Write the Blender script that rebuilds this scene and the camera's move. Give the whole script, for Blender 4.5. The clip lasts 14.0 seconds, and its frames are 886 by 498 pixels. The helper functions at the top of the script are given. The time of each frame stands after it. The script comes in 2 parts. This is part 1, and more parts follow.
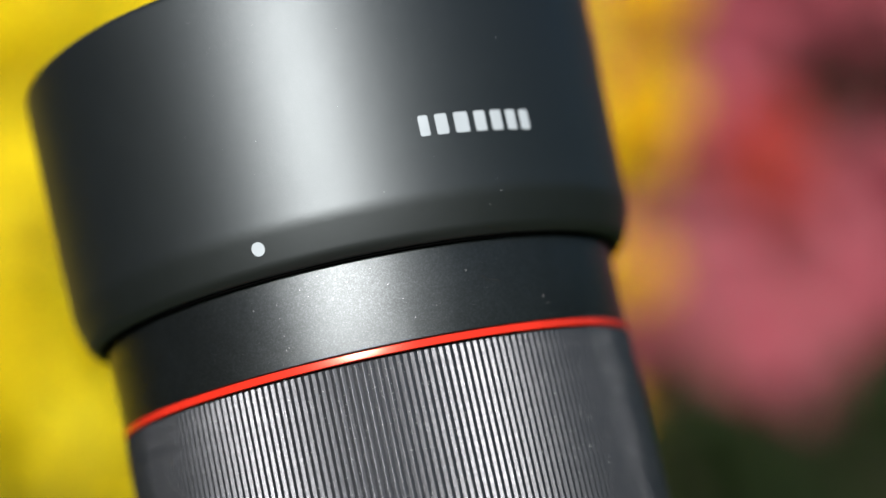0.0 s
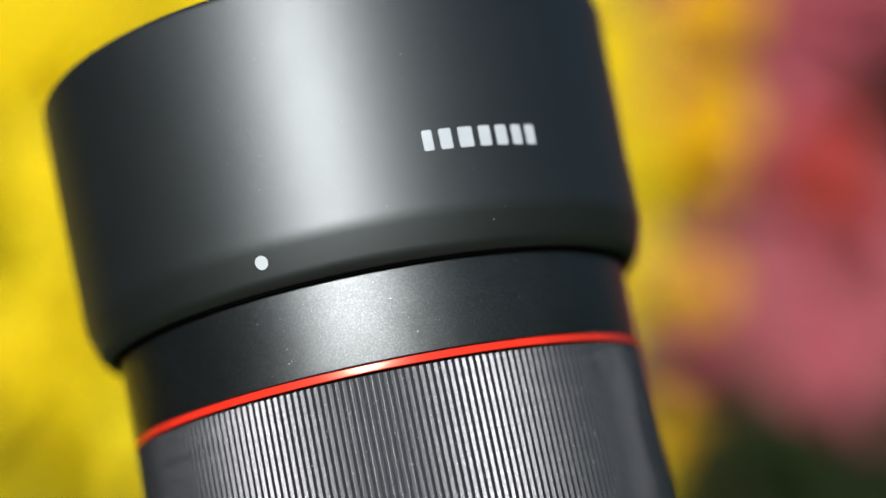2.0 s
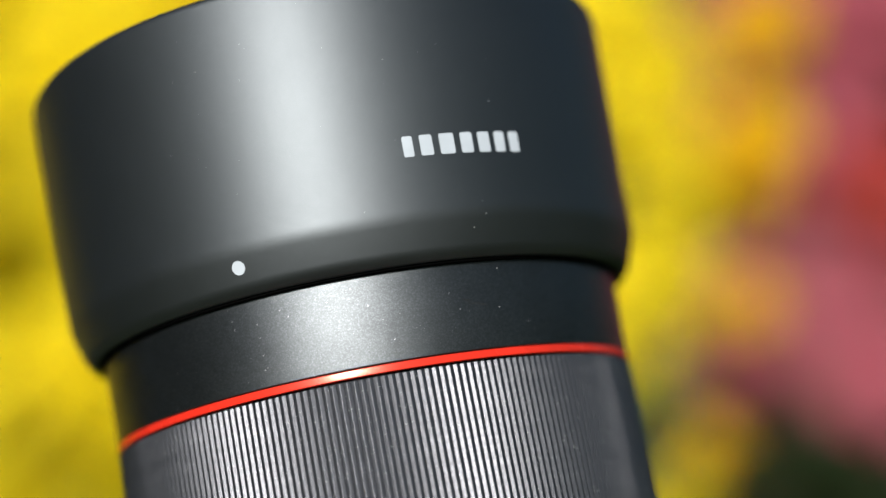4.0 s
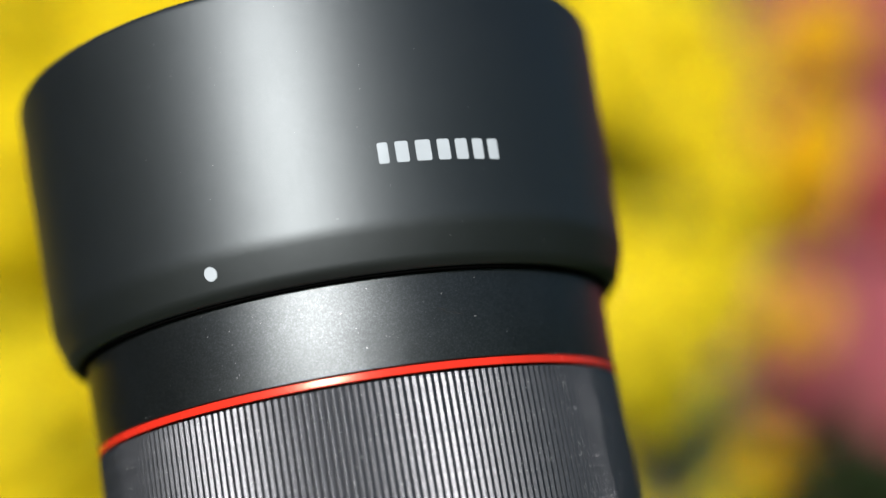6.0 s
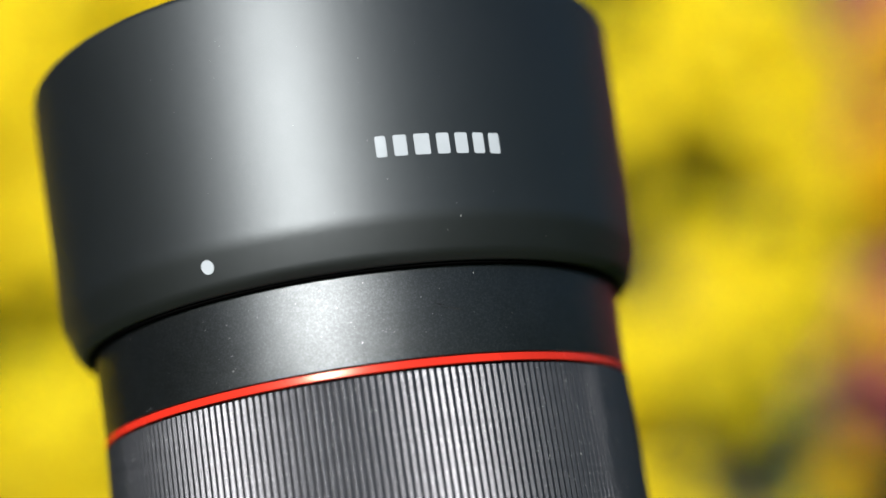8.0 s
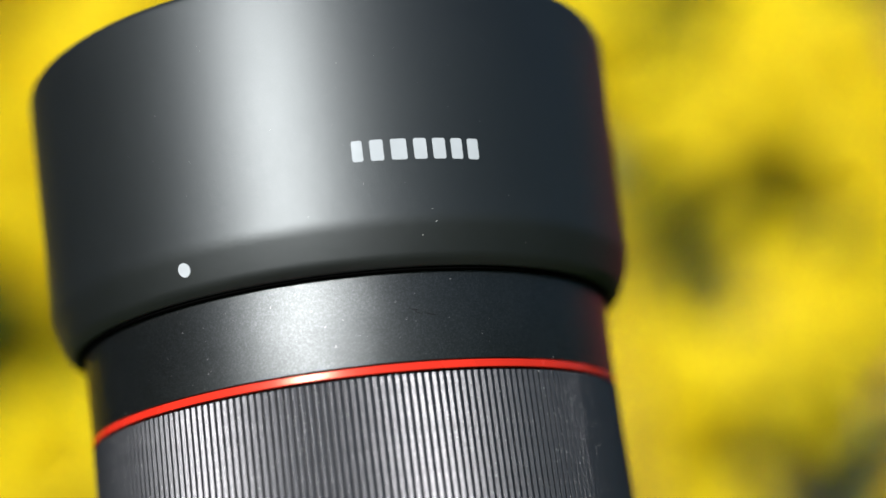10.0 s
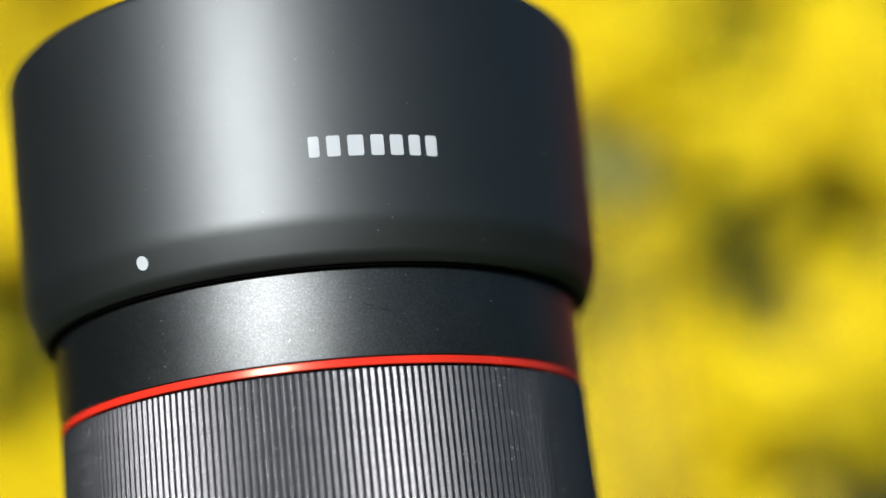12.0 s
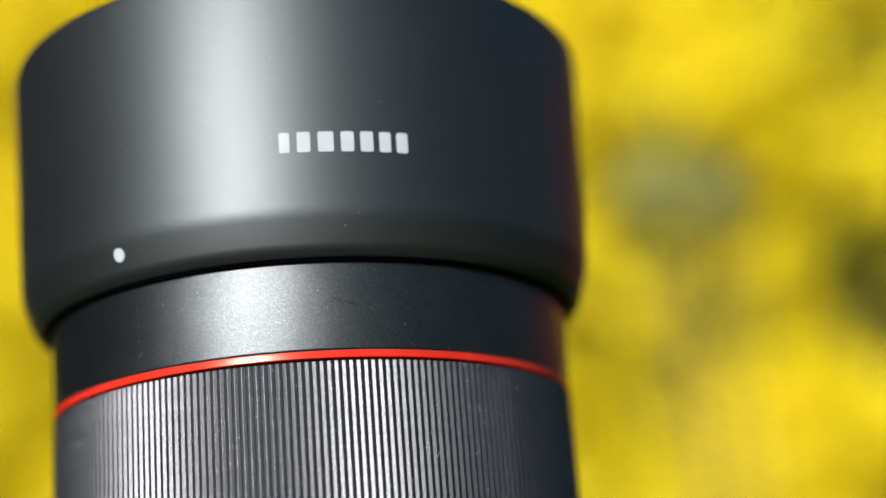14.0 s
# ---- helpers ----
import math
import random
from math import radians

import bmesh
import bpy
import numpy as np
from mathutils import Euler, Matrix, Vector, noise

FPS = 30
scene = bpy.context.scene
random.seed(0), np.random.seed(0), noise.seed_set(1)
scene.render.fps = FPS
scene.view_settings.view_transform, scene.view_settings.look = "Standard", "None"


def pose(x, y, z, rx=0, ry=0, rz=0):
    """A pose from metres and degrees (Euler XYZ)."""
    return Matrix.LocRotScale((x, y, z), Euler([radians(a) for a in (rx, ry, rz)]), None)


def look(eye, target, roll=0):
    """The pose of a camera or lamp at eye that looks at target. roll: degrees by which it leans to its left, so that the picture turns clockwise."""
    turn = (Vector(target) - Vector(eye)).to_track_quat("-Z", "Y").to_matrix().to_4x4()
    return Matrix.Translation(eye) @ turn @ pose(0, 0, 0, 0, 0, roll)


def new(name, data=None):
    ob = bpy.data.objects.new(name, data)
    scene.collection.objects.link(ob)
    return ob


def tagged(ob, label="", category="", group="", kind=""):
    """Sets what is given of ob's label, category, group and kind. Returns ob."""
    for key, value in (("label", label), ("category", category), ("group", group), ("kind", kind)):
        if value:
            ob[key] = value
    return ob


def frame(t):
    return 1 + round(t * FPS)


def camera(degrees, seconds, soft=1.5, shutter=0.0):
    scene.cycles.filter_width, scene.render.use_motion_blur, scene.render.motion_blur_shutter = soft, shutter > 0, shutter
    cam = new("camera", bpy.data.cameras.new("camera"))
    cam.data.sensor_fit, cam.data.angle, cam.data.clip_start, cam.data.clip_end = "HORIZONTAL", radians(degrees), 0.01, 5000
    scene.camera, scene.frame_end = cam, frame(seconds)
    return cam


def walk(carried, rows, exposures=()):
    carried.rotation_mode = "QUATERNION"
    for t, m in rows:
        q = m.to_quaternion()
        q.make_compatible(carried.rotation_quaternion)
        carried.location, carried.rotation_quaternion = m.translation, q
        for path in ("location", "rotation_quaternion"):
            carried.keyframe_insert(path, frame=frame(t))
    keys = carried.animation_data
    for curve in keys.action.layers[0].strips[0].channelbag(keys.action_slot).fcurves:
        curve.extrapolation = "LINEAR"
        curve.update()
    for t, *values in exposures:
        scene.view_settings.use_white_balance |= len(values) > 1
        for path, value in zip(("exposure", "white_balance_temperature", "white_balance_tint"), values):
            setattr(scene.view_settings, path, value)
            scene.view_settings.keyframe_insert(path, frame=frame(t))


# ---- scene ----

# camera: t, x, y, z, yaw, pitch, roll
cam = camera(30.0, 14.0, soft=1.5)
cam.data.dof.use_dof = True
cam.data.dof.focus_distance = 0.2445
cam.data.dof.aperture_fstop = 4.8
PATH = [
    (0.0, -0.12799, -0.25648, 0.76684, -29.733, 10.774, -12.637),
    (0.5, -0.12561, -0.25761, 0.76598, -29.107, 11.013, -12.476),
    (1.0, -0.12370, -0.25885, 0.76547, -28.574, 11.258, -12.277),
    (1.5, -0.12196, -0.25996, 0.76508, -28.083, 11.514, -12.104),
    (2.0, -0.12009, -0.26064, 0.76464, -27.629, 11.795, -11.934),
    (2.5, -0.11789, -0.26126, 0.76408, -27.197, 12.037, -11.692),
    (3.0, -0.11516, -0.26179, 0.76338, -26.786, 12.240, -11.424),
    (5.5, -0.10013, -0.26369, 0.76115, -24.498, 13.090, -10.126),
    (6.0, -0.09688, -0.26416, 0.76079, -23.974, 13.254, -9.883),
    (6.5, -0.09341, -0.26468, 0.76033, -23.313, 13.402, -9.640),
    (7.0, -0.09015, -0.26536, 0.75962, -22.568, 13.552, -9.413),
    (7.5, -0.08694, -0.26586, 0.75869, -21.738, 13.749, -9.137),
    (8.0, -0.08378, -0.26650, 0.75759, -20.865, 13.952, -8.787),
    (10.5, -0.06553, -0.27157, 0.75369, -17.581, 14.969, -7.263),
    (11.0, -0.06191, -0.27255, 0.75269, -17.100, 15.147, -6.990),
    (11.5, -0.05837, -0.27354, 0.75152, -16.555, 15.321, -6.711),
    (12.0, -0.05447, -0.27467, 0.75012, -15.923, 15.485, -6.352),
    (12.5, -0.04985, -0.27620, 0.74870, -15.074, 15.657, -5.926),
    (13.0, -0.04405, -0.27809, 0.74715, -13.926, 15.885, -5.418),
    (13.5, -0.03765, -0.27987, 0.74545, -12.592, 16.222, -4.884),
    (14.0, -0.03116, -0.28149, 0.74354, -11.226, 16.629, -4.338),
]
walk(cam, [(t, pose(x, y, z, 90 + p, 0, a) @ pose(0, 0, 0, 0, 0, r)) for t, x, y, z, a, p, r in PATH],
     exposures=[(0.0, 0.2), (14.0, 0.2)])

# world and sun: a clear spring day, the sun behind the camera's left shoulder
SUN_EL, SUN_AZ = 13.0, -32.0          # azimuth from -y, towards +x
sun_dir = Vector((math.sin(radians(SUN_AZ)) * math.cos(radians(SUN_EL)),
                  -math.cos(radians(SUN_AZ)) * math.cos(radians(SUN_EL)), math.sin(radians(SUN_EL))))
world = bpy.data.worlds.new("sky")
scene.world = world
world.use_nodes = True
wn = world.node_tree.nodes
sky = wn.new("ShaderNodeTexSky")
sky.sky_type, sky.sun_disc = "NISHITA", False
sky.sun_elevation = radians(SUN_EL)
sky.sun_rotation = math.atan2(sun_dir.x, sun_dir.y)
sky.dust_density, sky.air_density, sky.ozone_density = 0.0, 1.0, 3.5
wn["Background"].inputs["Strength"].default_value = 0.06
world.node_tree.links.new(sky.outputs[0], wn["Background"].inputs["Color"])
sun_data = bpy.data.lights.new("sun", "SUN")
sun_data.energy, sun_data.angle, sun_data.color = 5.0, radians(0.53), (1.0, 1.0, 0.99)
sun_lamp = new("sun", sun_data)
sun_lamp.matrix_world = look(sun_dir * 20, (0, 0, 0))


# ---- materials ----
def material(name):
    m = bpy.data.materials.new(name)
    m.use_nodes = True
    return m, m.node_tree.nodes, m.node_tree.links, m.node_tree.nodes["Principled BSDF"]


def ramp(nodes, links, source, stops):
    r = nodes.new("ShaderNodeValToRGB")
    while len(r.color_ramp.elements) < len(stops):
        r.color_ramp.elements.new(0.5)
    for e, (p, c) in zip(r.color_ramp.elements, stops):
        e.position, e.color = p, (*c, 1) if len(c) == 3 else c
    links.new(source, r.inputs[0])
    return r


def noise_node(nodes, links, scale, detail=3.0, rough=0.5, coord="Object"):
    tc = nodes.new("ShaderNodeTexCoord")
    n = nodes.new("ShaderNodeTexNoise")
    n.inputs["Scale"].default_value, n.inputs["Detail"].default_value = scale, detail
    n.inputs["Roughness"].default_value = rough
    links.new(tc.outputs[coord], n.inputs["Vector"])
    return n


def coated(name, base, rough, grain, strength, metallic=0.0, ior=1.5, smear=0.04, distance=0.00004, flake=0.0, tint=(1.0, 1.0, 1.0), speckle=0.0):
    """Painted or moulded surface: fine sandy grain, faint handling marks in the gloss."""
    m, n, l, b = material(name)
    fine = noise_node(n, l, grain, 2.0, 0.6)
    wide = noise_node(n, l, 90.0, 4.0, 0.6)
    c = ramp(n, l, wide.outputs["Fac"], [(0.3, tuple(v * 0.88 for v in base)), (0.75, tuple(v * 1.12 for v in base))])
    if flake:
        tc = n.new("ShaderNodeTexCoord")
        cells = n.new("ShaderNodeTexVoronoi")
        cells.inputs["Scale"].default_value = 9000.0
        l.new(tc.outputs["Object"], cells.inputs["Vector"])
        grey = n.new("ShaderNodeSeparateColor")
        l.new(cells.outputs["Color"], grey.inputs[0])
        amount = ramp(n, l, grey.outputs[0], [(0.0, (1 - flake,) * 3), (0.75, (1 + 0.3 * flake,) * 3), (1.0, (1 + 3.0 * flake,) * 3)])
        scale = n.new("ShaderNodeVectorMath")
        scale.operation = "MULTIPLY"
        l.new(c.outputs[0], scale.inputs[0])
        l.new(amount.outputs[0], scale.inputs[1])
        l.new(scale.outputs[0], b.inputs["Base Color"])
    else:
        l.new(c.outputs[0], b.inputs["Base Color"])
    r = ramp(n, l, wide.outputs["Fac"], [(0.25, (rough - smear,) * 3), (0.8, (rough + smear,) * 3)])
    uneven = n.new("ShaderNodeMath")
    uneven.operation = "MULTIPLY_ADD"
    l.new(fine.outputs["Fac"], uneven.inputs[0])
    uneven.inputs[1].default_value = -speckle
    uneven.inputs[2].default_value = 0.5 * speckle
    total = n.new("ShaderNodeMath")
    l.new(r.outputs[0], total.inputs[0])
    l.new(uneven.outputs[0], total.inputs[1])
    l.new(total.outputs[0], b.inputs["Roughness"])
    bump = n.new("ShaderNodeBump")
    bump.inputs["Strength"].default_value, bump.inputs["Distance"].default_value = strength, distance
    l.new(fine.outputs["Fac"], bump.inputs["Height"])
    l.new(bump.outputs[0], b.inputs["Normal"])
    b.inputs["Metallic"].default_value = metallic
    b.inputs["IOR"].default_value = ior
    b.inputs["Specular Tint"].default_value = (*tint, 1)
    return m


def varied(name, colours, rough=0.6, scale=6.0, translucent=0.0, spec=0.3):
    """Natural surface whose pieces differ in colour."""
    m, n, l, b = material(name)
    geo = n.new("ShaderNodeNewGeometry")
    no = noise_node(n, l, scale, 3.0)
    mix = n.new("ShaderNodeMath")
    mix.operation = "MULTIPLY_ADD"
    l.new(no.outputs["Fac"], mix.inputs[0])
    mix.inputs[1].default_value = 0.5
    half = n.new("ShaderNodeMath")
    half.operation = "MULTIPLY"
    half.inputs[1].default_value = 0.55
    l.new(geo.outputs["Random Per Island"], half.inputs[0])
    l.new(half.outputs[0], mix.inputs[2])
    k = len(colours)
    c = ramp(n, l, mix.outputs[0], [(0.12 + 0.76 * i / (k - 1), col) for i, col in enumerate(colours)])
    l.new(c.outputs[0], b.inputs["Base Color"])
    b.inputs["Roughness"].default_value = rough
    b.inputs["Specular IOR Level"].default_value = spec
    if translucent:
        tr = n.new("ShaderNodeBsdfTranslucent")
        ms = n.new("ShaderNodeMixShader")
        ms.inputs[0].default_value = translucent
        l.new(c.outputs[0], tr.inputs[0])
        l.new(b.outputs[0], ms.inputs[1])
        l.new(tr.outputs[0], ms.inputs[2])
        l.new(ms.outputs[0], n["Material Output"].inputs["Surface"])
    return m


M_HOOD = coated("satin_black_plastic", (0.0022, 0.0027, 0.0028), 0.478, 7500.0, 0.6, distance=0.000035, speckle=0.12, ior=1.91, tint=(0.93, 0.985, 1.0), smear=0.012, flake=0.6)
M_BARREL = coated("black_anodised_metal", (0.076, 0.080, 0.081), 0.358, 12000.0, 0.6, metallic=0.95, flake=0.2, smear=0.015)
M_RUBBER = coated("black_grip_rubber", (0.006, 0.0068, 0.008), 0.435, 5500.0, 0.6, distance=0.00007, speckle=0.6, ior=2.08, flake=0.6, tint=(0.98, 0.95, 1.0), smear=0.02)
M_RED = coated("red_lacquer", (0.66, 0.026, 0.012), 0.27, 9000.0, 0.15, tint=(1.0, 0.85, 0.62))
M_PRINT = coated("white_print", (0.46, 0.49, 0.51), 0.55, 6000.0, 0.1)
M_INNER = coated("matt_black_lining", (0.012, 0.012, 0.012), 0.8, 3000.0, 0.2)
M_LIP_SHADE = coated("lip_shade_black", (0.002, 0.002, 0.002), 0.95, 3000.0, 0.1, ior=1.1)
M_STEEL = coated("mount_steel", (0.55, 0.55, 0.54), 0.30, 3000.0, 0.1, metallic=1.0)
M_DUST = varied("dust", [(0.35, 0.35, 0.33), (0.7, 0.7, 0.68)], 0.9, 300.0)
M_WOOD = varied("weathered_wood", [(0.12, 0.09, 0.06), (0.22, 0.18, 0.13), (0.16, 0.12, 0.08)], 0.8, 40.0)
M_YELLOW = varied("yellow_petal", [(0.80, 0.585, 0.003), (0.89, 0.715, 0.004), (0.92, 0.785, 0.012)], 0.6, 4.0, 0.3)
M_GOLD = varied("golden_petal", [(0.82, 0.44, 0.004), (0.87, 0.54, 0.005), (0.90, 0.60, 0.006)], 0.6, 4.0, 0.3)
M_PINK = varied("pink_petal", [(0.36, 0.06, 0.085), (0.47, 0.10, 0.13), (0.54, 0.165, 0.19)], 0.6, 4.0, 0.3)
M_REDP = varied("red_petal", [(0.40, 0.025, 0.03), (0.50, 0.05, 0.045), (0.54, 0.10, 0.06)], 0.6, 4.0, 0.3)
M_LEAF = varied("green_leaf", [(0.035, 0.07, 0.012), (0.06, 0.11, 0.02), (0.10, 0.15, 0.03)], 0.5, 5.0, 0.25)
# Bronze-green leaves, darkened further to put in the shade low in the pink shrubs.
M_DARKLEAF = varied("shaded_bronze_leaf", [(0.014, 0.020, 0.006), (0.035, 0.018, 0.012), (0.018, 0.030, 0.008)], 0.5, 5.0, 0.2)
M_BARK = varied("brown_bark", [(0.06, 0.045, 0.03), (0.12, 0.09, 0.06)], 0.85, 30.0)
M_GRASS = varied("grass", [(0.025, 0.05, 0.010), (0.045, 0.085, 0.016), (0.07, 0.10, 0.025)], 0.7, 0.9)
m, n, l, b = material("front_glass")
b.inputs["Roughness"].default_value, b.inputs["Transmission Weight"].default_value = 0.02, 1.0
b.inputs["Base Color"].default_value = (0.75, 0.8, 0.9, 1)
M_GLASS = m


# ---- builders ----
def mesh_of(name, verts, faces, mat, smooth=True):
    me = bpy.data.meshes.new(name)
    me.from_pydata([tuple(v) for v in verts], [], [tuple(f) for f in faces])
    me.materials.append(mat)
    if smooth:
        me.polygons.foreach_set("use_smooth", [True] * len(me.polygons))
    me.update()
    return me


def part(name, data, parent, label=""):
    ob = new(name, data)
    ob.parent = parent
    return tagged(ob, label) if label else ob


def rounded(profile, steps=6):
    """Profile rows (radius, height, fillet) to a polyline with rounded corners."""
    out = []
    for i, (r, z, f) in enumerate(profile):
        p = Vector((r, z))
        if f <= 0 or i in (0, len(profile) - 1):
            out.append(p)
            continue
        a, c = Vector(profile[i - 1][:2]), Vector(profile[i + 1][:2])
        d1, d2 = (a - p).normalized(), (c - p).normalized()
        k = min(f, (a - p).length * 0.49, (c - p).length * 0.49)
        s, e = p + d1 * k, p + d2 * k
        for j in range(steps + 1):
            u = j / steps
            out.append(s * (1 - u) ** 2 + p * 2 * u * (1 - u) + e * u * u)
    return out


def lathe(name, profile, mat, seg=256, closed=False):
    pr = rounded(profile)
    k = len(pr)
    verts = [(p.x * math.cos(2 * math.pi * s / seg), p.x * math.sin(2 * math.pi * s / seg), p.y) for s in range(seg) for p in pr]
    faces = []
    for s in range(seg):
        q = (s + 1) % seg
        for i in range(k if closed else k - 1):
            j = (i + 1) % k
            faces.append((s * k + i, q * k + i, q * k + j, s * k + j))
    me = mesh_of(name, verts, faces, mat)
    bm = bmesh.new()
    bm.from_mesh(me)
    bmesh.ops.recalc_face_normals(bm, faces=bm.faces)
    bm.to_mesh(me)
    bm.free()
    return me


def polar(theta, r, z):
    """A point round the lens's axis; theta in degrees from -y towards +x."""
    a = radians(theta)
    return Vector((r * math.sin(a), -r * math.cos(a), z))


# ---- setting ----
RING_Z = 0.80                        # height of the red ring over the ground


def ground():
    seg, verts, faces = 48, [(0, 0, 0)], []
    radii = [1, 2, 4, 7, 12, 25, 60, 150, 400, 1200, 3000]
    for r in radii:
        for s in range(seg):
            a = 2 * math.pi * s / seg
            x, y = r * math.cos(a), r * math.sin(a)
            verts.append((x, y, 0.05 * (noise.noise((x * 0.3, y * 0.3, 0))) if r > 1 else 0))
    for s in range(seg):
        faces.append((0, 1 + s, 1 + (s + 1) % seg))
    for i in range(len(radii) - 1):
        for s in range(seg):
            a, c = 1 + i * seg + s, 1 + i * seg + (s + 1) % seg
            faces.append((a, a + seg, c + seg, c))
    ob = new("ground", mesh_of("ground", verts, faces, M_GRASS))
    return tagged(ob, "dark green lawn under the shrubs", "lawn", kind="structure")


ground()


def support_post():
    bm = bmesh.new()
    bmesh.ops.create_cube(bm, size=1)
    top = RING_Z - 0.072
    for v in bm.verts:
        v.co = Vector((v.co.x * 0.12, v.co.y * 0.12, (v.co.z + 0.5) * top))
    bmesh.ops.bevel(bm, geom=bm.edges[:], offset=0.004, segments=2, affect="EDGES")
    me = bpy.data.meshes.new("wooden_post")
    bm.to_mesh(me)
    bm.free()
    me.materials.append(M_WOOD)
    tagged(new("wooden_post", me), "weathered square wooden post standing in the lawn", "post")


support_post()


# ---- the lens ----
HOOD_R, HOOD_S = 0.04990, 0.0360     # hood radius at 0.04 over the ring, and its flare
def hood_r(z):
    return HOOD_R + HOOD_S * (z - 0.04)


lens = tagged(new("camera_lens"), "black camera lens with red ring, ribbed focus ring and fitted hood", "camera lens")
lens.location = (0, 0, RING_Z)

# hood: flared tube, rounded rim, shoulder tapering in to the lip
TOP, SHOULDER, LIP = 0.0602, 0.0208, 0.0143
hood = part("lens_hood", lathe("lens_hood", [
    (0.0451, LIP + 0.0003, 0.0002), (0.0461, LIP, 0.0004), (0.0474, LIP + 0.0012, 0.0010), (hood_r(SHOULDER), SHOULDER, 0.0013), (hood_r(0.04), 0.04, 0),
    (hood_r(TOP), TOP, 0.0020), (hood_r(TOP) - 0.0028, TOP, 0.001), (0.0468, 0.024, 0.001), (0.0449, 0.0205, 0.001), (0.0449, LIP + 0.0008, 0.0003)],
    M_HOOD, closed=True), lens, "satin black plastic lens hood with rounded rim")


def decal(name, outline, theta, z, parent, mat, label="", radius=None, lift=0.00008):
    """A flat printed shape laid on the hood: outline in metres about its centre."""
    vs, fs = [], []
    cx = sum(p[0] for p in outline) / len(outline)
    cy = sum(p[1] for p in outline) / len(outline)
    k = len(outline)
    for ring in range(3):
        for x, y in outline:
            s = (0.5, 1.0, 1.0)[ring]
            px, py = cx + (x - cx) * s, cy + (y - cy) * s
            zz = z + py
            r = (radius(zz) if radius else hood_r(zz)) + (lift, lift, -0.0001)[ring]
            vs.append(polar(theta + math.degrees(px / r), r, zz))
    r = (radius(z + cy) if radius else hood_r(z + cy)) + lift
    vs.append(polar(theta + math.degrees(cx / r), r, z + cy))
    for i in range(k):
        j = (i + 1) % k
        fs += [(i, k + i, k + j, j), (k + i, 2 * k + i, 2 * k + j, k + j), (3 * k, i, j)]
    return part(name, mesh_of(name, vs, fs, mat, False), parent, label)


def circle(r, k=28, squash=1.0):
    return [(r * math.cos(2 * math.pi * i / k), r * squash * math.sin(2 * math.pi * i / k)) for i in range(k)]


def shoulder_r(z):
    u = (z - LIP - 0.0012) / (SHOULDER - LIP - 0.0012)
    return 0.0474 + (hood_r(SHOULDER) - 0.0474) * u


decal("index_dot", circle(0.00102), -42.35, 0.01831, hood, M_PRINT, "round white index dot", shoulder_r, 0.00018)

# printed maker's mark, as plain white blocks of its size
def block(w, h, r=0.0003):
    pts = []
    for cx, cy, a0 in ((w - r, h - r, 0), (r - w, h - r, 90), (r - w, r - h, 180), (w - r, r - h, 270)):
        pts += [(cx + r * math.cos(radians(a0 + 30 * k)), cy + r * math.sin(radians(a0 + 30 * k))) for k in range(4)]
    return pts


for th, w in ((-9.3, 0.0008), (-5.95, 0.0010), (-2.1, 0.0012), (1.7, 0.0010), (5.15, 0.0010), (8.45, 0.0009), (11.6, 0.0009)):
    decal("printed_mark", block(w, 0.0016), th, 0.0314, hood, M_PRINT)

# Added collar; its near-black colour puts in the shade of the lip gap.
part("lip_shade_collar", lathe("lip_shade_collar", [
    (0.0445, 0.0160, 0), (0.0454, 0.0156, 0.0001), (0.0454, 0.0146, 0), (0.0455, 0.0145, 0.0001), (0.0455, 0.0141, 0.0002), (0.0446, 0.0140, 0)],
    M_LIP_SHADE), hood, "near-black collar standing in for the shade under the hood lip")

# front barrel between hood and ring
R_BASE, UP, DOWN = 0.0440, 0.0300, 0.0030
part("front_barrel", lathe("front_barrel", [
    (0.036, 0.024, 0), (0.0442, 0.024, 0.0005), (R_BASE + UP * 0.013, 0.013, 0), (R_BASE + UP * 0.0007, 0.0007, 0.0002), (0.0432, 0.0006, 0)],
    M_BARREL), lens, "black anodised metal barrel with fine sparkle")
part("red_ring", lathe("red_ring", [
    (0.0430, 0.00055, 0), (0.04414, 0.00055, 0.00012), (0.04416, -0.00062, 0.00012), (0.0430, -0.00062, 0)],
    M_RED), lens, "glossy red accent ring")

# focus ring: a core and ribs
N_RIBS, RIB_TOP, RIB_LEN = 250, -0.00105, 0.034
core_r = 0.04358
focus = part("focus_ring", lathe("focus_ring", [
    (0.0425, -0.0006, 0), (core_r - 0.0006, -0.0008, 0.0001), (core_r, -0.0014, 0.0001), (core_r + DOWN * 0.036, -0.036, 0.0002), (0.0425, -0.0362, 0)],
    M_RUBBER), lens, "black rubber focus ring with fine vertical ribs")
half = math.pi / N_RIBS * core_r * 0.985
ht = 0.00024
prof = [(-half, -0.00014), (-half * 0.92, 0.00003), (-half * 0.05, ht), (half * 0.05, ht), (half * 0.92, 0.00003), (half, -0.00014)]
rv, rf = [], []
stations = [(RIB_TOP, 0.9), (RIB_TOP - 0.00008, 1.0), (RIB_TOP - RIB_LEN + 0.0006, 1.0), (RIB_TOP - RIB_LEN, 0.2)]
for z, s in stations:
    for x, y in prof:
        rr = core_r + 0.0003 - DOWN * z + (y * s if y > 0 else y)
        rv.append((x, -rr, z))
for i in range(len(stations) - 1):
    for j in range(len(prof) - 1):
        a = i * len(prof) + j
        rf.append((a, a + len(prof), a + len(prof) + 1, a + 1))
rib_mesh = mesh_of("rib", rv, rf, M_RUBBER, False)
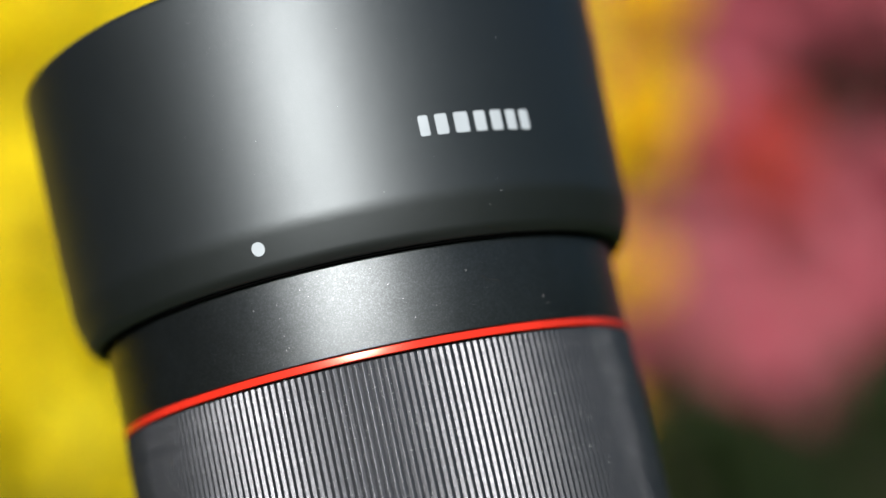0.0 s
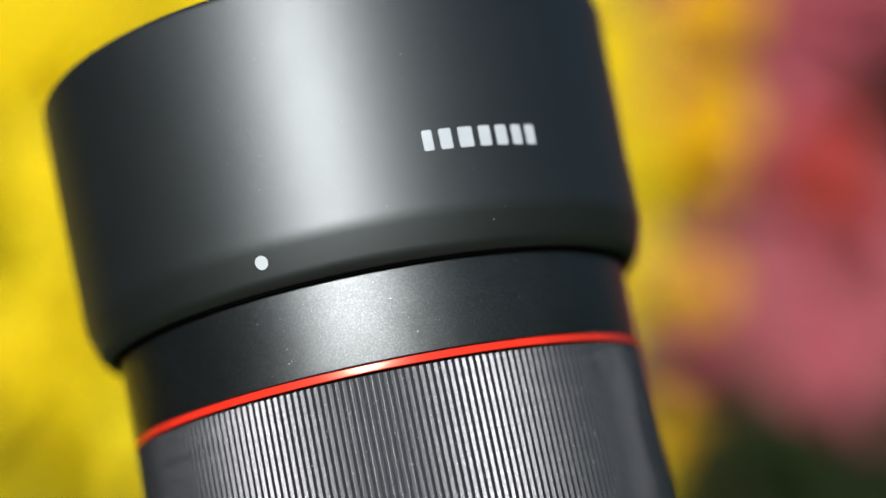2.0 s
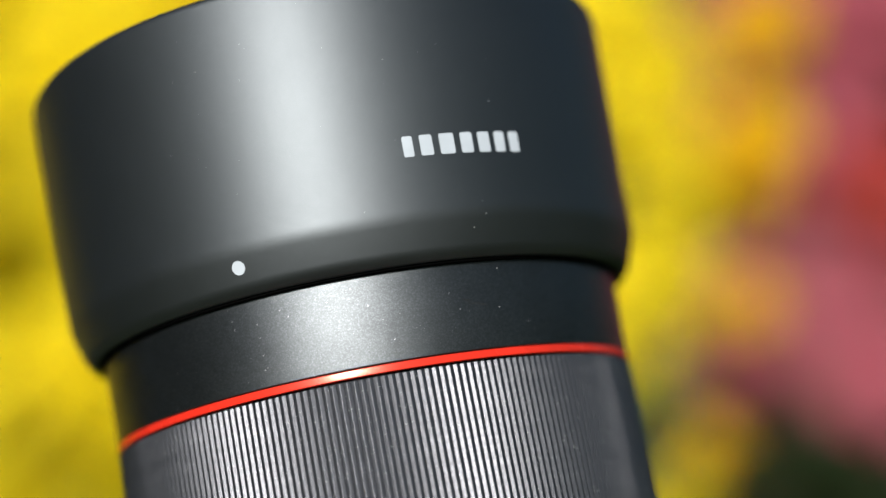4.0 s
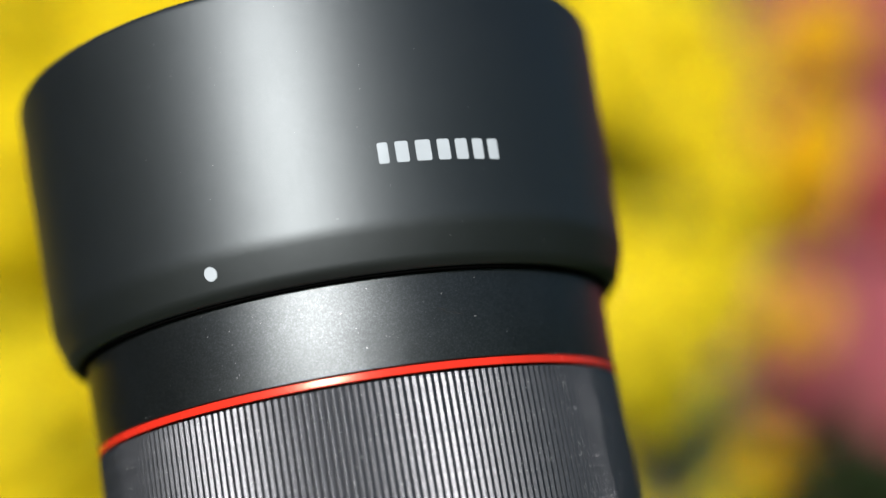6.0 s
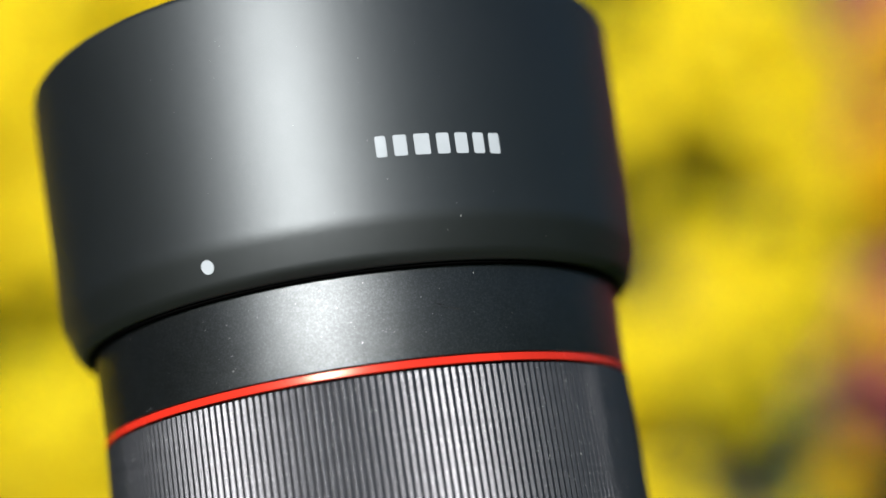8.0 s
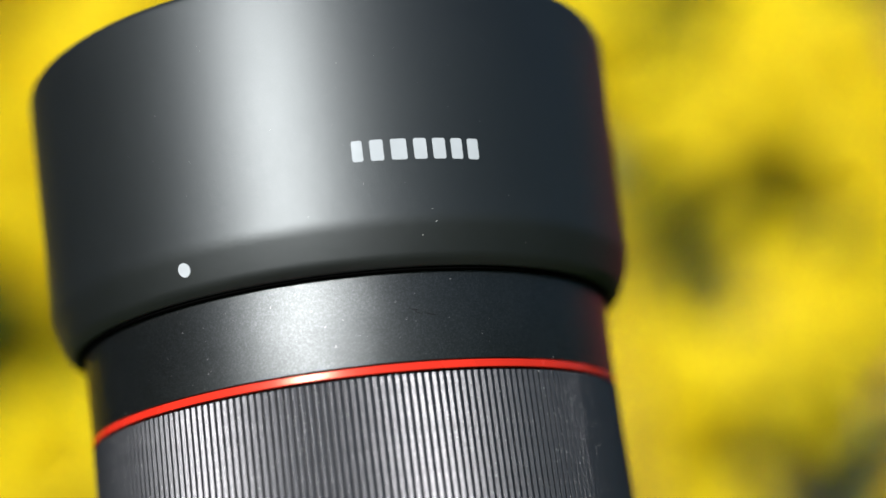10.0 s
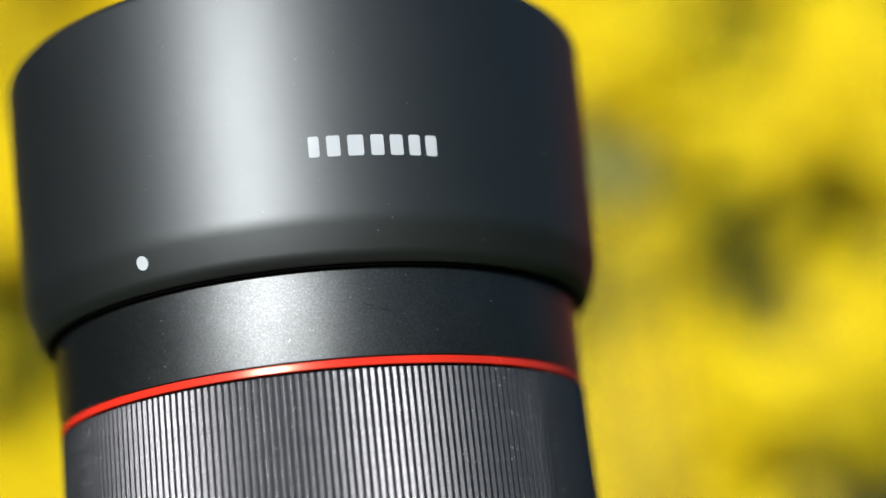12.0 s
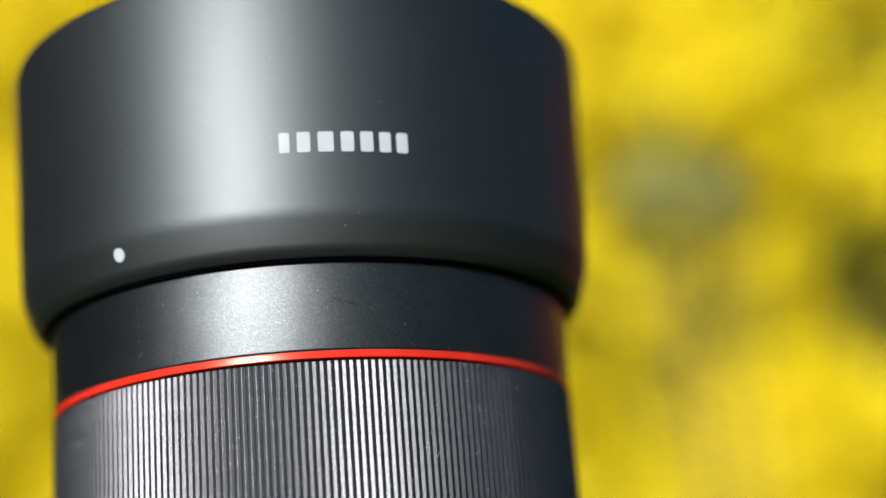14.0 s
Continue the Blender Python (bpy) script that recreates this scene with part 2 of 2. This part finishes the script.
for i in range(N_RIBS):
    rib = part("rib", rib_mesh, focus)
    rib.rotation_euler = (0, 0, 2 * math.pi * i / N_RIBS)

part("rear_barrel", lathe("rear_barrel", [
    (0.040, -0.0362, 0), (0.0445, -0.0362, 0.0003), (0.0445, -0.056, 0.002), (0.036, -0.0645, 0.001), (0.034, -0.0680, 0.0005), (0.020, -0.0680, 0)],
    M_BARREL), lens)
part("mount", lathe("mount", [
    (0.022, -0.0680, 0), (0.0325, -0.0680, 0.0003), (0.0325, -0.0700, 0.0003), (0.028, -0.0700, 0.0002), (0.028, -0.0720, 0.0003), (0.022, -0.0720, 0)],
    M_STEEL, 128), lens, "bright steel bayonet mount")
part("front_lining", lathe("front_lining", [
    (0.0385, 0.0235, 0), (0.0385, 0.014, 0), (0.034, 0.010, 0), (0.0, 0.006, 0)], M_INNER, 96), lens)
part("front_element", lathe("front_element", [
    (0.0, 0.0175, 0), (0.012, 0.0169, 0), (0.024, 0.0150, 0), (0.0345, 0.0120, 0), (0.0345, 0.0105, 0), (0.0, 0.0105, 0)], M_GLASS, 96), lens)


# ---- shrubs ----
def tube(path, r0, r1, sides=6):
    vs, fs = [], []
    for i, p in enumerate(path):
        d = (path[min(i + 1, len(path) - 1)] - path[max(i - 1, 0)]).normalized()
        a = d.orthogonal().normalized()
        c = d.cross(a)
        r = r0 + (r1 - r0) * i / (len(path) - 1)
        for s in range(sides):
            u = 2 * math.pi * s / sides
            vs.append(p + (a * math.cos(u) + c * math.sin(u)) * r)
    for i in range(len(path) - 1):
        for s in range(sides):
            q = (s + 1) % sides
            fs.append((i * sides + s, i * sides + q, (i + 1) * sides + q, (i + 1) * sides + s))
    return vs, fs


def petals(rng, centres, size, spread=0.35, petals_each=4):
    """Open blossoms: folded diamond petals round each centre, turned at random, mostly outwards."""
    vs, fs = [], []
    for c, out in centres:
        nrm = (out + Vector((rng.gauss(0, 1), rng.gauss(0, 1), rng.gauss(0, 1))) * spread).normalized()
        a = nrm.orthogonal().normalized()
        b2 = nrm.cross(a)
        ph, s = rng.uniform(0, 6.28), size * rng.uniform(0.7, 1.25)
        base = len(vs)
        vs.append(c)
        for k in range(petals_each):
            u = ph + 2 * math.pi * k / petals_each
            d, e = a * math.cos(u) + b2 * math.sin(u), b2 * math.cos(u) - a * math.sin(u)
            vs += [c + d * s * 0.55 + e * s * 0.3 + nrm * s * 0.12, c + d * s + nrm * s * 0.22, c + d * s * 0.55 - e * s * 0.3 + nrm * s * 0.12]
            q = base + 1 + 3 * k
            fs.append((base, q + 2, q + 1, q))
    return vs, fs


def leaves(rng, centres, size):
    vs, fs = [], []
    for c, out in centres:
        d = (out + Vector((rng.gauss(0, 0.8), rng.gauss(0, 0.8), rng.gauss(0, 0.8)))).normalized()
        e = d.orthogonal().normalized()
        e.rotate(Matrix.Rotation(rng.uniform(0, 6.28), 3, d))
        w = d.cross(e)
        s = size * rng.uniform(0.6, 1.3)
        q = len(vs)
        vs += [c, c + d * s * 0.5 + e * s * 0.22 + w * s * 0.06, c + d * s, c + d * s * 0.5 - e * s * 0.22 + w * s * 0.06]
        fs += [(q, q + 1, q + 2, q + 3)]
    return vs, fs


DEPTH = 3.3                          # where the fronts of the shrubs stand, from the lens


def swell(x, y, z, full, thin, seed, lush):
    """How thick the blossom stands at a place: uneven growth, with full and thin spots (heading, height, weight)."""
    u = math.atan2(x, y) * DEPTH
    v = lush + 0.75 * noise.noise((u / 0.19, z / 0.19, seed)) + 0.35 * noise.noise((u / 0.08, z / 0.08, seed + 7.0))
    for sign, wide, spots in ((0.60, 0.075, full), (-1.1, 0.092, thin)):
        for h, zz, w in spots:
            d2 = (u - radians(h) * DEPTH) ** 2 + (z - zz) ** 2
            if d2 < 0.06:
                v += sign * w * math.exp(-d2 / (2 * wide * wide))
    return v


def meet(z):
    """The heading at which the yellow and the pink shrubs grow into each other."""
    return 37.1 - 1.7 * max(0.0, min(1.0, (1.40 - z) / 0.3)) + 0.4 * math.sin(z * 9.0)


def shrub(name, at, radius, height, flower, leaf, label, seed, clumps=300, per=30, size=0.05, leaf_n=3200, full=(), thin=(), side=0, lush=0.27, clump_r=0.11, low=0.2, leaf_low=0.08, leaf_size=0.11, stem=0.022):
    """Many-stemmed shrub: stems from one root, leaf and blossom clumps over an uneven dome; thin spots open into it."""
    rng = random.Random(seed)
    root = tagged(new(name), label, "shrub", group="flowering shrubs" if clumps else "green shrubs")
    root.location = at
    for i in range(11):
        a = 2 * math.pi * i / 11 + rng.uniform(-0.2, 0.2)
        lean = rng.uniform(0.25, 0.8) * radius
        top = height * rng.uniform(0.6, 0.92)
        path = [Vector((math.cos(a) * (0.05 + lean * u ** 1.6), math.sin(a) * (0.05 + lean * u ** 1.6), top * u)) for u in [k / 6 for k in range(7)]]
        vs, fs = tube(path, stem, stem * 0.27)
        for k in range(3):
            p = path[3 + k]
            b3 = rng.uniform(0, 6.28)
            tip = p + Vector((math.cos(b3) * 0.35 * radius, math.sin(b3) * 0.35 * radius, 0.22 * height))
            v, f = tube([p, (p + tip) / 2 + Vector((0, 0, 0.04)), tip], stem * 0.45, stem * 0.14, 5)
            fs += [tuple(q + len(vs) for q in g) for g in f]
            vs += v
        part("stem", mesh_of("stem", vs, fs, M_BARK), root)

    def beyond(w, slack):
        """Past the line where the neighbour of the other colour begins."""
        return side and (math.degrees(math.atan2(w.x, w.y)) - meet(w.z)) * side > slack

    def dome(lowest):
        """A place on the uneven dome and the way out of it."""
        a = rng.uniform(0, 2 * math.pi)
        h = rng.uniform(lowest, 1.0)
        ring = math.sqrt(max(0.0, 1 - (2 * h - 0.85) ** 2 / 1.33)) if h > 0.4 else 0.75 + 0.6 * h
        k = 1 + 0.22 * noise.noise((math.cos(a) * 2 + seed, math.sin(a) * 2, h * 3))
        p = Vector((math.cos(a) * ring * radius * k, math.sin(a) * ring * radius * k, h * height))
        return p, Vector((math.cos(a) * ring, math.sin(a) * ring, 0.35 * max(0.0, h - 0.4))).normalized()

    blossoms, green = [], []
    for _ in range(clumps):
        p, o = dome(low)
        w = p + Vector(at)
        v = swell(w.x, w.y, w.z, full, thin, seed // 10, lush)
        if v < rng.uniform(0.0, 0.40) or beyond(w, 0.0):
            continue
        p = p - o * (max(0.0, min(0.7, 0.8 - v)) * 0.42 + rng.uniform(0, 0.05))
        for _ in range(int(per * min(1.3, 0.45 + v))):
            q = p + Vector((rng.gauss(0, 1), rng.gauss(0, 1), rng.gauss(0, 1))) * clump_r * 0.5
            blossoms.append((q, (o + (q - p) * 2 + Vector((0, 0, 0.1))).normalized()))
    for _ in range(leaf_n):
        p, o = dome(leaf_low)
        p = p - o * rng.uniform(0.2, 0.5) * radius
        if not beyond(p + Vector(at), 1.0):
            green.append((p, o))
    if blossoms:
        v, f = petals(rng, blossoms, size)
        tagged(part("blossom", mesh_of("blossom", v, f, flower, False), root), kind="stuff")
    v, f = leaves(rng, green, leaf_size)
    tagged(part("foliage", mesh_of("foliage", v, f, leaf, False), root), kind="stuff")
    return root


def spray(at, clusters, flower, label, seed, size=0.035):
    """A slender shrub of single stems, each ending in a tight cluster of blossom."""
    rng = random.Random(seed)
    root = tagged(new("slender_shrub"), label, "shrub", group="slender shrubs")
    root.location = at
    for x, y, z, r, n_b in clusters:
        tip = Vector((x, y, z)) - Vector(at)
        path = [Vector((tip.x * u ** 1.5, tip.y * u ** 1.5, tip.z * u)) for u in [k / 6 for k in range(7)]]
        v, f = tube(path, 0.3 * size, 0.06 * size, 5)
        part("stem", mesh_of("stem", v, f, M_BARK), root)
        cs = []
        for _ in range(n_b):
            o = Vector((rng.gauss(0, 1), rng.gauss(0, 1), rng.gauss(0, 1))).normalized()
            cs.append((tip + o * r * rng.uniform(0.5, 1.0), o))
        v, f = petals(rng, cs, size)
        tagged(part("blossom", mesh_of("blossom", v, f, flower, False), root), kind="stuff")
    return root


def spot(heading, distance):
    a = radians(heading)
    return (distance * math.sin(a), distance * math.cos(a), 0.0)


YELLOW = "tall garden shrub covered in bright yellow blossom"
PINK = "broad garden shrub covered in pink-red blossom"
GREEN = "dense dark green shrub behind the blossom and, unseen, beside it"
THIN = [(20.1, 2.12, 0.2), (21.6, 1.95, 0.3), (25.4, 2.0, 0.3), (18.3, 1.86, 0.5), (17.1, 1.59, 0.7), (23.4, 1.66, 0.1), (25.8, 1.60, 0.6), (27.6, 1.57, 0.85), (29.3, 1.52, 0.7), (31.4, 1.00, 0.5), (28.9, 2.22, 0.8),
        (18.7, 1.39, 0.4), (29.4, 1.17, 2.2), (27.0, 1.99, 0.35), (33.4, 1.03, 1.2), (29.4, 1.76, 0.5), (30.0, 1.06, 0.5),
        (33.1, 1.75, 0.5), (33.8, 1.35, 0.5), (10.5, 1.35, 0.6), (15.6, 1.58, 0.6), (15.0, 1.12, 0.9), (7.4, 1.62, 0.5), (9.2, 2.28, 0.6), (1.6, 1.6, 1.0), (1.2, 1.44, 0.8), (18.7, 2.14, 0.5)]
FULL = [(21.5, 2.27, 1.0), (24.6, 2.16, 1.4), (27.8, 2.02, 0.8), (22.2, 1.32, 1.2), (19.5, 1.54, 0.8), (23.6, 1.29, 1.0), (29.1, 1.41, 0.7),
        (32.1, 1.82, 0.6), (32.6, 1.50, 0.8), (33.5, 1.99, 1.0), (31.1, 1.92, 0.8), (30.3, 1.34, 0.5), (2.0, 1.95, 1.0), (6.5, 1.78, 0.5), (3.5, 1.80, 0.8), (5.5, 1.38, 0.8), (34.6, 1.90, 1.2), (33.4, 1.18, 0.8), (36.0, 1.56, 0.9), (15.6, 2.12, 0.9), (13.5, 1.45, 0.9),
        (14.7, 1.3, 0.8), (7.7, 1.93, 1.0), (7.5, 1.32, 1.0)]
for i, hd in enumerate([-12.5, -1.5, 9.0, 19.5, 30.0]):
    shrub("yellow_shrub", spot(hd, 4.02), 0.82, 3.8 + 0.2 * (i % 2), M_YELLOW, M_LEAF, YELLOW, 10 + i, full=FULL, thin=THIN, side=1, clumps=1700, size=0.042, low=0.2)
PINK_THIN = [(44.5, 1.61, 0.6), (45.9, 1.74, 0.9), (47.5, 1.67, 0.9), (37.4, 1.03, 0.8), (36.6, 0.88, 1.6), (38.7, 0.88, 1.8),
             (43.4, 0.84, 1.8), (46.0, 0.86, 1.6), (46.5, 1.35, 0.4), (42.9, 1.48, 0.2)]
PINK_FULL = [(42.9, 1.35, 0.6), (41.1, 1.47, 0.5), (41.2, 0.94, 1.2), (41.9, 1.18, 0.6), (37.2, 1.15, 0.5), (45.0, 1.08, 0.5), (42.8, 1.71, 0.3), (37.9, 1.89, 0.4)]
for i, (hd, d) in enumerate([(40.5, 4.15), (52.0, 4.12)]):
    shrub("pink_shrub", spot(hd, d), 0.85, 2.45, M_PINK, M_DARKLEAF, PINK, 40 + i, full=PINK_FULL, thin=PINK_THIN, side=-1, lush=0.35, low=0.36, clumps=1150, size=0.045)
# Shrubs on both flanks are unseen, added and sized to shape the lens's reflections.
for i, (hd, d) in enumerate([(h, 6.2) for h in range(-34, 66, 12)] + [(-23, 4.3), (-33, 4.4), (-44, 4.6), (-58, 4.7), (-72, 4.6), (-87, 4.8), (-102, 5.0), (66, 4.6), (79, 4.7), (92, 4.8), (105, 5.0)]):
    shrub("green_shrub", spot(hd, d), 1.0, 1.5 if hd > 66 else 5.0 if hd < -20 and d < 6 else 3.9, M_LEAF, M_LEAF, GREEN, 70 + i, clumps=0, leaf_n=6000 if hd < -20 and d < 6 else 4200)


def cluster(heading, z, r, count, distance=3.2):
    """A blossom cluster at the end of a stem."""
    x, y, _ = spot(heading, distance)
    return (x, y, z, r, count)


spray(spot(38.6, 3.3), [cluster(38.7, 1.63, 0.085, 320), cluster(39.5, 1.63, 0.06, 120), cluster(40.2, 1.87, 0.10, 150), cluster(37.2, 1.29, 0.06, 40),
                        cluster(38.4, 1.52, 0.05, 40)], M_GOLD, "slender shrub with golden yellow flower clusters", 90)
spray(spot(35.2, 3.3), [cluster(35.2, 0.95, 0.07, 60), cluster(34.6, 1.02, 0.05, 30)], M_GOLD, "short slender shrub with golden yellow flower clusters", 93)
spray(spot(42.6, 3.3), [cluster(42.9, 1.49, 0.11, 75), cluster(43.3, 1.38, 0.09, 55), cluster(41.8, 1.46, 0.06, 25)], M_REDP, "slender shrub with deep red flower clusters", 91)

# Added low shrubs, leaves darkened to stand in for shaded foliage under the pink.
M_SHADE_LEAF = varied("shaded_leaf", [(0.008, 0.014, 0.004), (0.014, 0.026, 0.007), (0.024, 0.036, 0.010)], 0.6, 6.0, 0.1, 0.15)
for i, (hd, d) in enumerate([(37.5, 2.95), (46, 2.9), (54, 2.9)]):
    shrub("low_shade_shrub", spot(hd, d), 0.36, 1.05, M_SHADE_LEAF, M_SHADE_LEAF, "added low shrub, near-black leaves standing in for shaded foliage below the pink one", 150 + i,
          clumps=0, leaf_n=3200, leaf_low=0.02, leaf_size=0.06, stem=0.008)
M_PALE = varied("pale_leaf", [(0.26, 0.28, 0.07), (0.38, 0.38, 0.12), (0.48, 0.44, 0.14)], 0.5, 5.0, 0.2)
M_TIP = varied("green_tip", [(0.10, 0.15, 0.05), (0.15, 0.20, 0.07), (0.20, 0.24, 0.09)], 0.5, 5.0, 0.2)
spray((0.28, 0.55, 0.0), [(0.255, 0.522, 1.020, 0.020, 12), (0.280, 0.517, 1.010, 0.020, 10), (0.240, 0.524, 1.028, 0.012, 5)], M_PALE, "slender shrub with pale young leaf tips", 92, 0.014)
spray((0.30, 0.56, 0.0), [(0.266, 0.518, 1.036, 0.014, 5), (0.246, 0.522, 1.058, 0.012, 5), (0.290, 0.512, 1.018, 0.010, 3)], M_TIP, "slender shrub with green leaf tips", 94, 0.014)

# dust on the lens, and flecks for the sparkle of the ribs
def dust():
    rng = random.Random(5)
    vs, fs = [], []
    flecks = [(-11.07, 0.0453, 0.00011), (2.66, 0.0222, 0.00010), (3.2, 0.0203, 0.00009), (-16.86, 0.0040, 0.00014), (-47.76, 0.0103, 0.00012),
              (6.78, 0.01275, 0.0001), (-47.96, 0.0116, 0.00007), (-42.85, 0.01026, 0.00012), (-42.7, 0.0082, 0.00009), (-42.6, 0.0055, 0.00009), (-42.75, 0.0033, 0.00016),
              (-42.2, 0.0036, 0.00011), (12.3, 0.0044, 0.00008), (14.2, 0.0066, 0.00008), (24.7, 0.0009, 0.00008), (22.0, 0.0010, 0.00005), (23.1, 0.0008, 0.00004), (26.8, 0.0009, 0.00005), (27.6, 0.0009, 0.00003), (29.7, 0.0009, 0.00006),
              (39.9, -0.0041, 0.00014), (33.5, -0.0086, 0.00009), (-67.1, -0.0026, 0.00015), (24.9, -0.0014, 0.00013), (7.8, 0.038, 0.00008), (0.7, 0.0185, 0.0001), (21.5, 0.0176, 0.00009), (-18.7, 0.0224, 0.00008),
              (25.6, -0.0039, 0.00013), (26.4, -0.0151, 0.00012)]
    for _ in range(60):
        flecks.append((rng.uniform(-85, 50), rng.uniform(0.022, 0.056), rng.choice((0.00003, 0.00004, 0.00006))))
    for _ in range(60):
        flecks.append((rng.uniform(-85, 50), rng.uniform(0.0012, 0.0135), rng.choice((0.00003, 0.00004, 0.00006))))
    # Tiny pale flecks over the ribs, standing in for glints on the grainy rubber.
    for _ in range(1300):
        flecks.append((rng.uniform(-80, 44), rng.uniform(-0.026, -0.0012), rng.choice((0.00003, 0.00004, 0.00005, 0.00006, 0.00008))))
    for th, z, r in flecks:
        r = min(r, 0.00006 + 0.55 * max(0.0, r - 0.00006))
        if z > SHOULDER:
            rad = hood_r(z)
        elif z > LIP:
            rad = shoulder_r(z)
        elif z > 0:
            rad = R_BASE + UP * z
        else:
            rad = core_r + 0.0003 + ht - DOWN * z
        c = polar(th, rad, z)
        o = polar(th, 1, 0)
        t1, t2 = polar(th + 90, 1, 0), Vector((0, 0, 1))
        q, k = len(vs), 6
        vs.append(c + o * r * 0.7)
        for i in range(k):
            u = 6.283 * i / k
            s = r * rng.uniform(0.6, 1.5)
            vs.append(c + t1 * s * math.cos(u) + t2 * s * math.sin(u) - o * r * 0.15)
        fs += [(q, q + 1 + i, q + 1 + (i + 1) % k) for i in range(k)]
    ob = new("dust", mesh_of("dust", vs, fs, M_DUST, False))
    ob.location = (0, 0, RING_Z)
    tagged(ob, "pale dust flecks on the black lens, with tiny ones standing in for rib sparkle", "dust", kind="stuff")


dust()


def scuff():
    """Short dark rub marks on the front barrel."""
    for a0, z0, a1, z1, w in ((-2.3, 0.0086, -0.3, 0.0082, 0.00009), (0.3, 0.0079, 3.2, 0.0073, 0.00008), (-1.2, 0.0080, 0.8, 0.0076, 0.00005)):
        vs, fs = [], []
        k = 7
        for i in range(k):
            u = i / (k - 1)
            z = z0 + (z1 - z0) * u + 0.00005 * math.sin(u * 9)
            ww = w * math.sin(math.pi * (0.1 + 0.8 * u))
            r = R_BASE + UP * z + 0.00001
            vs += [polar(a0 + (a1 - a0) * u, r, z + ww), polar(a0 + (a1 - a0) * u, r + 0.00001, z), polar(a0 + (a1 - a0) * u, r, z - ww)]
        for i in range(k - 1):
            q = 3 * i
            fs += [(q, q + 1, q + 4, q + 3), (q + 1, q + 2, q + 5, q + 4)]
        part("scuff", mesh_of("scuff", vs, fs, M_INNER), lens, "faint dark rub mark")


scuff()
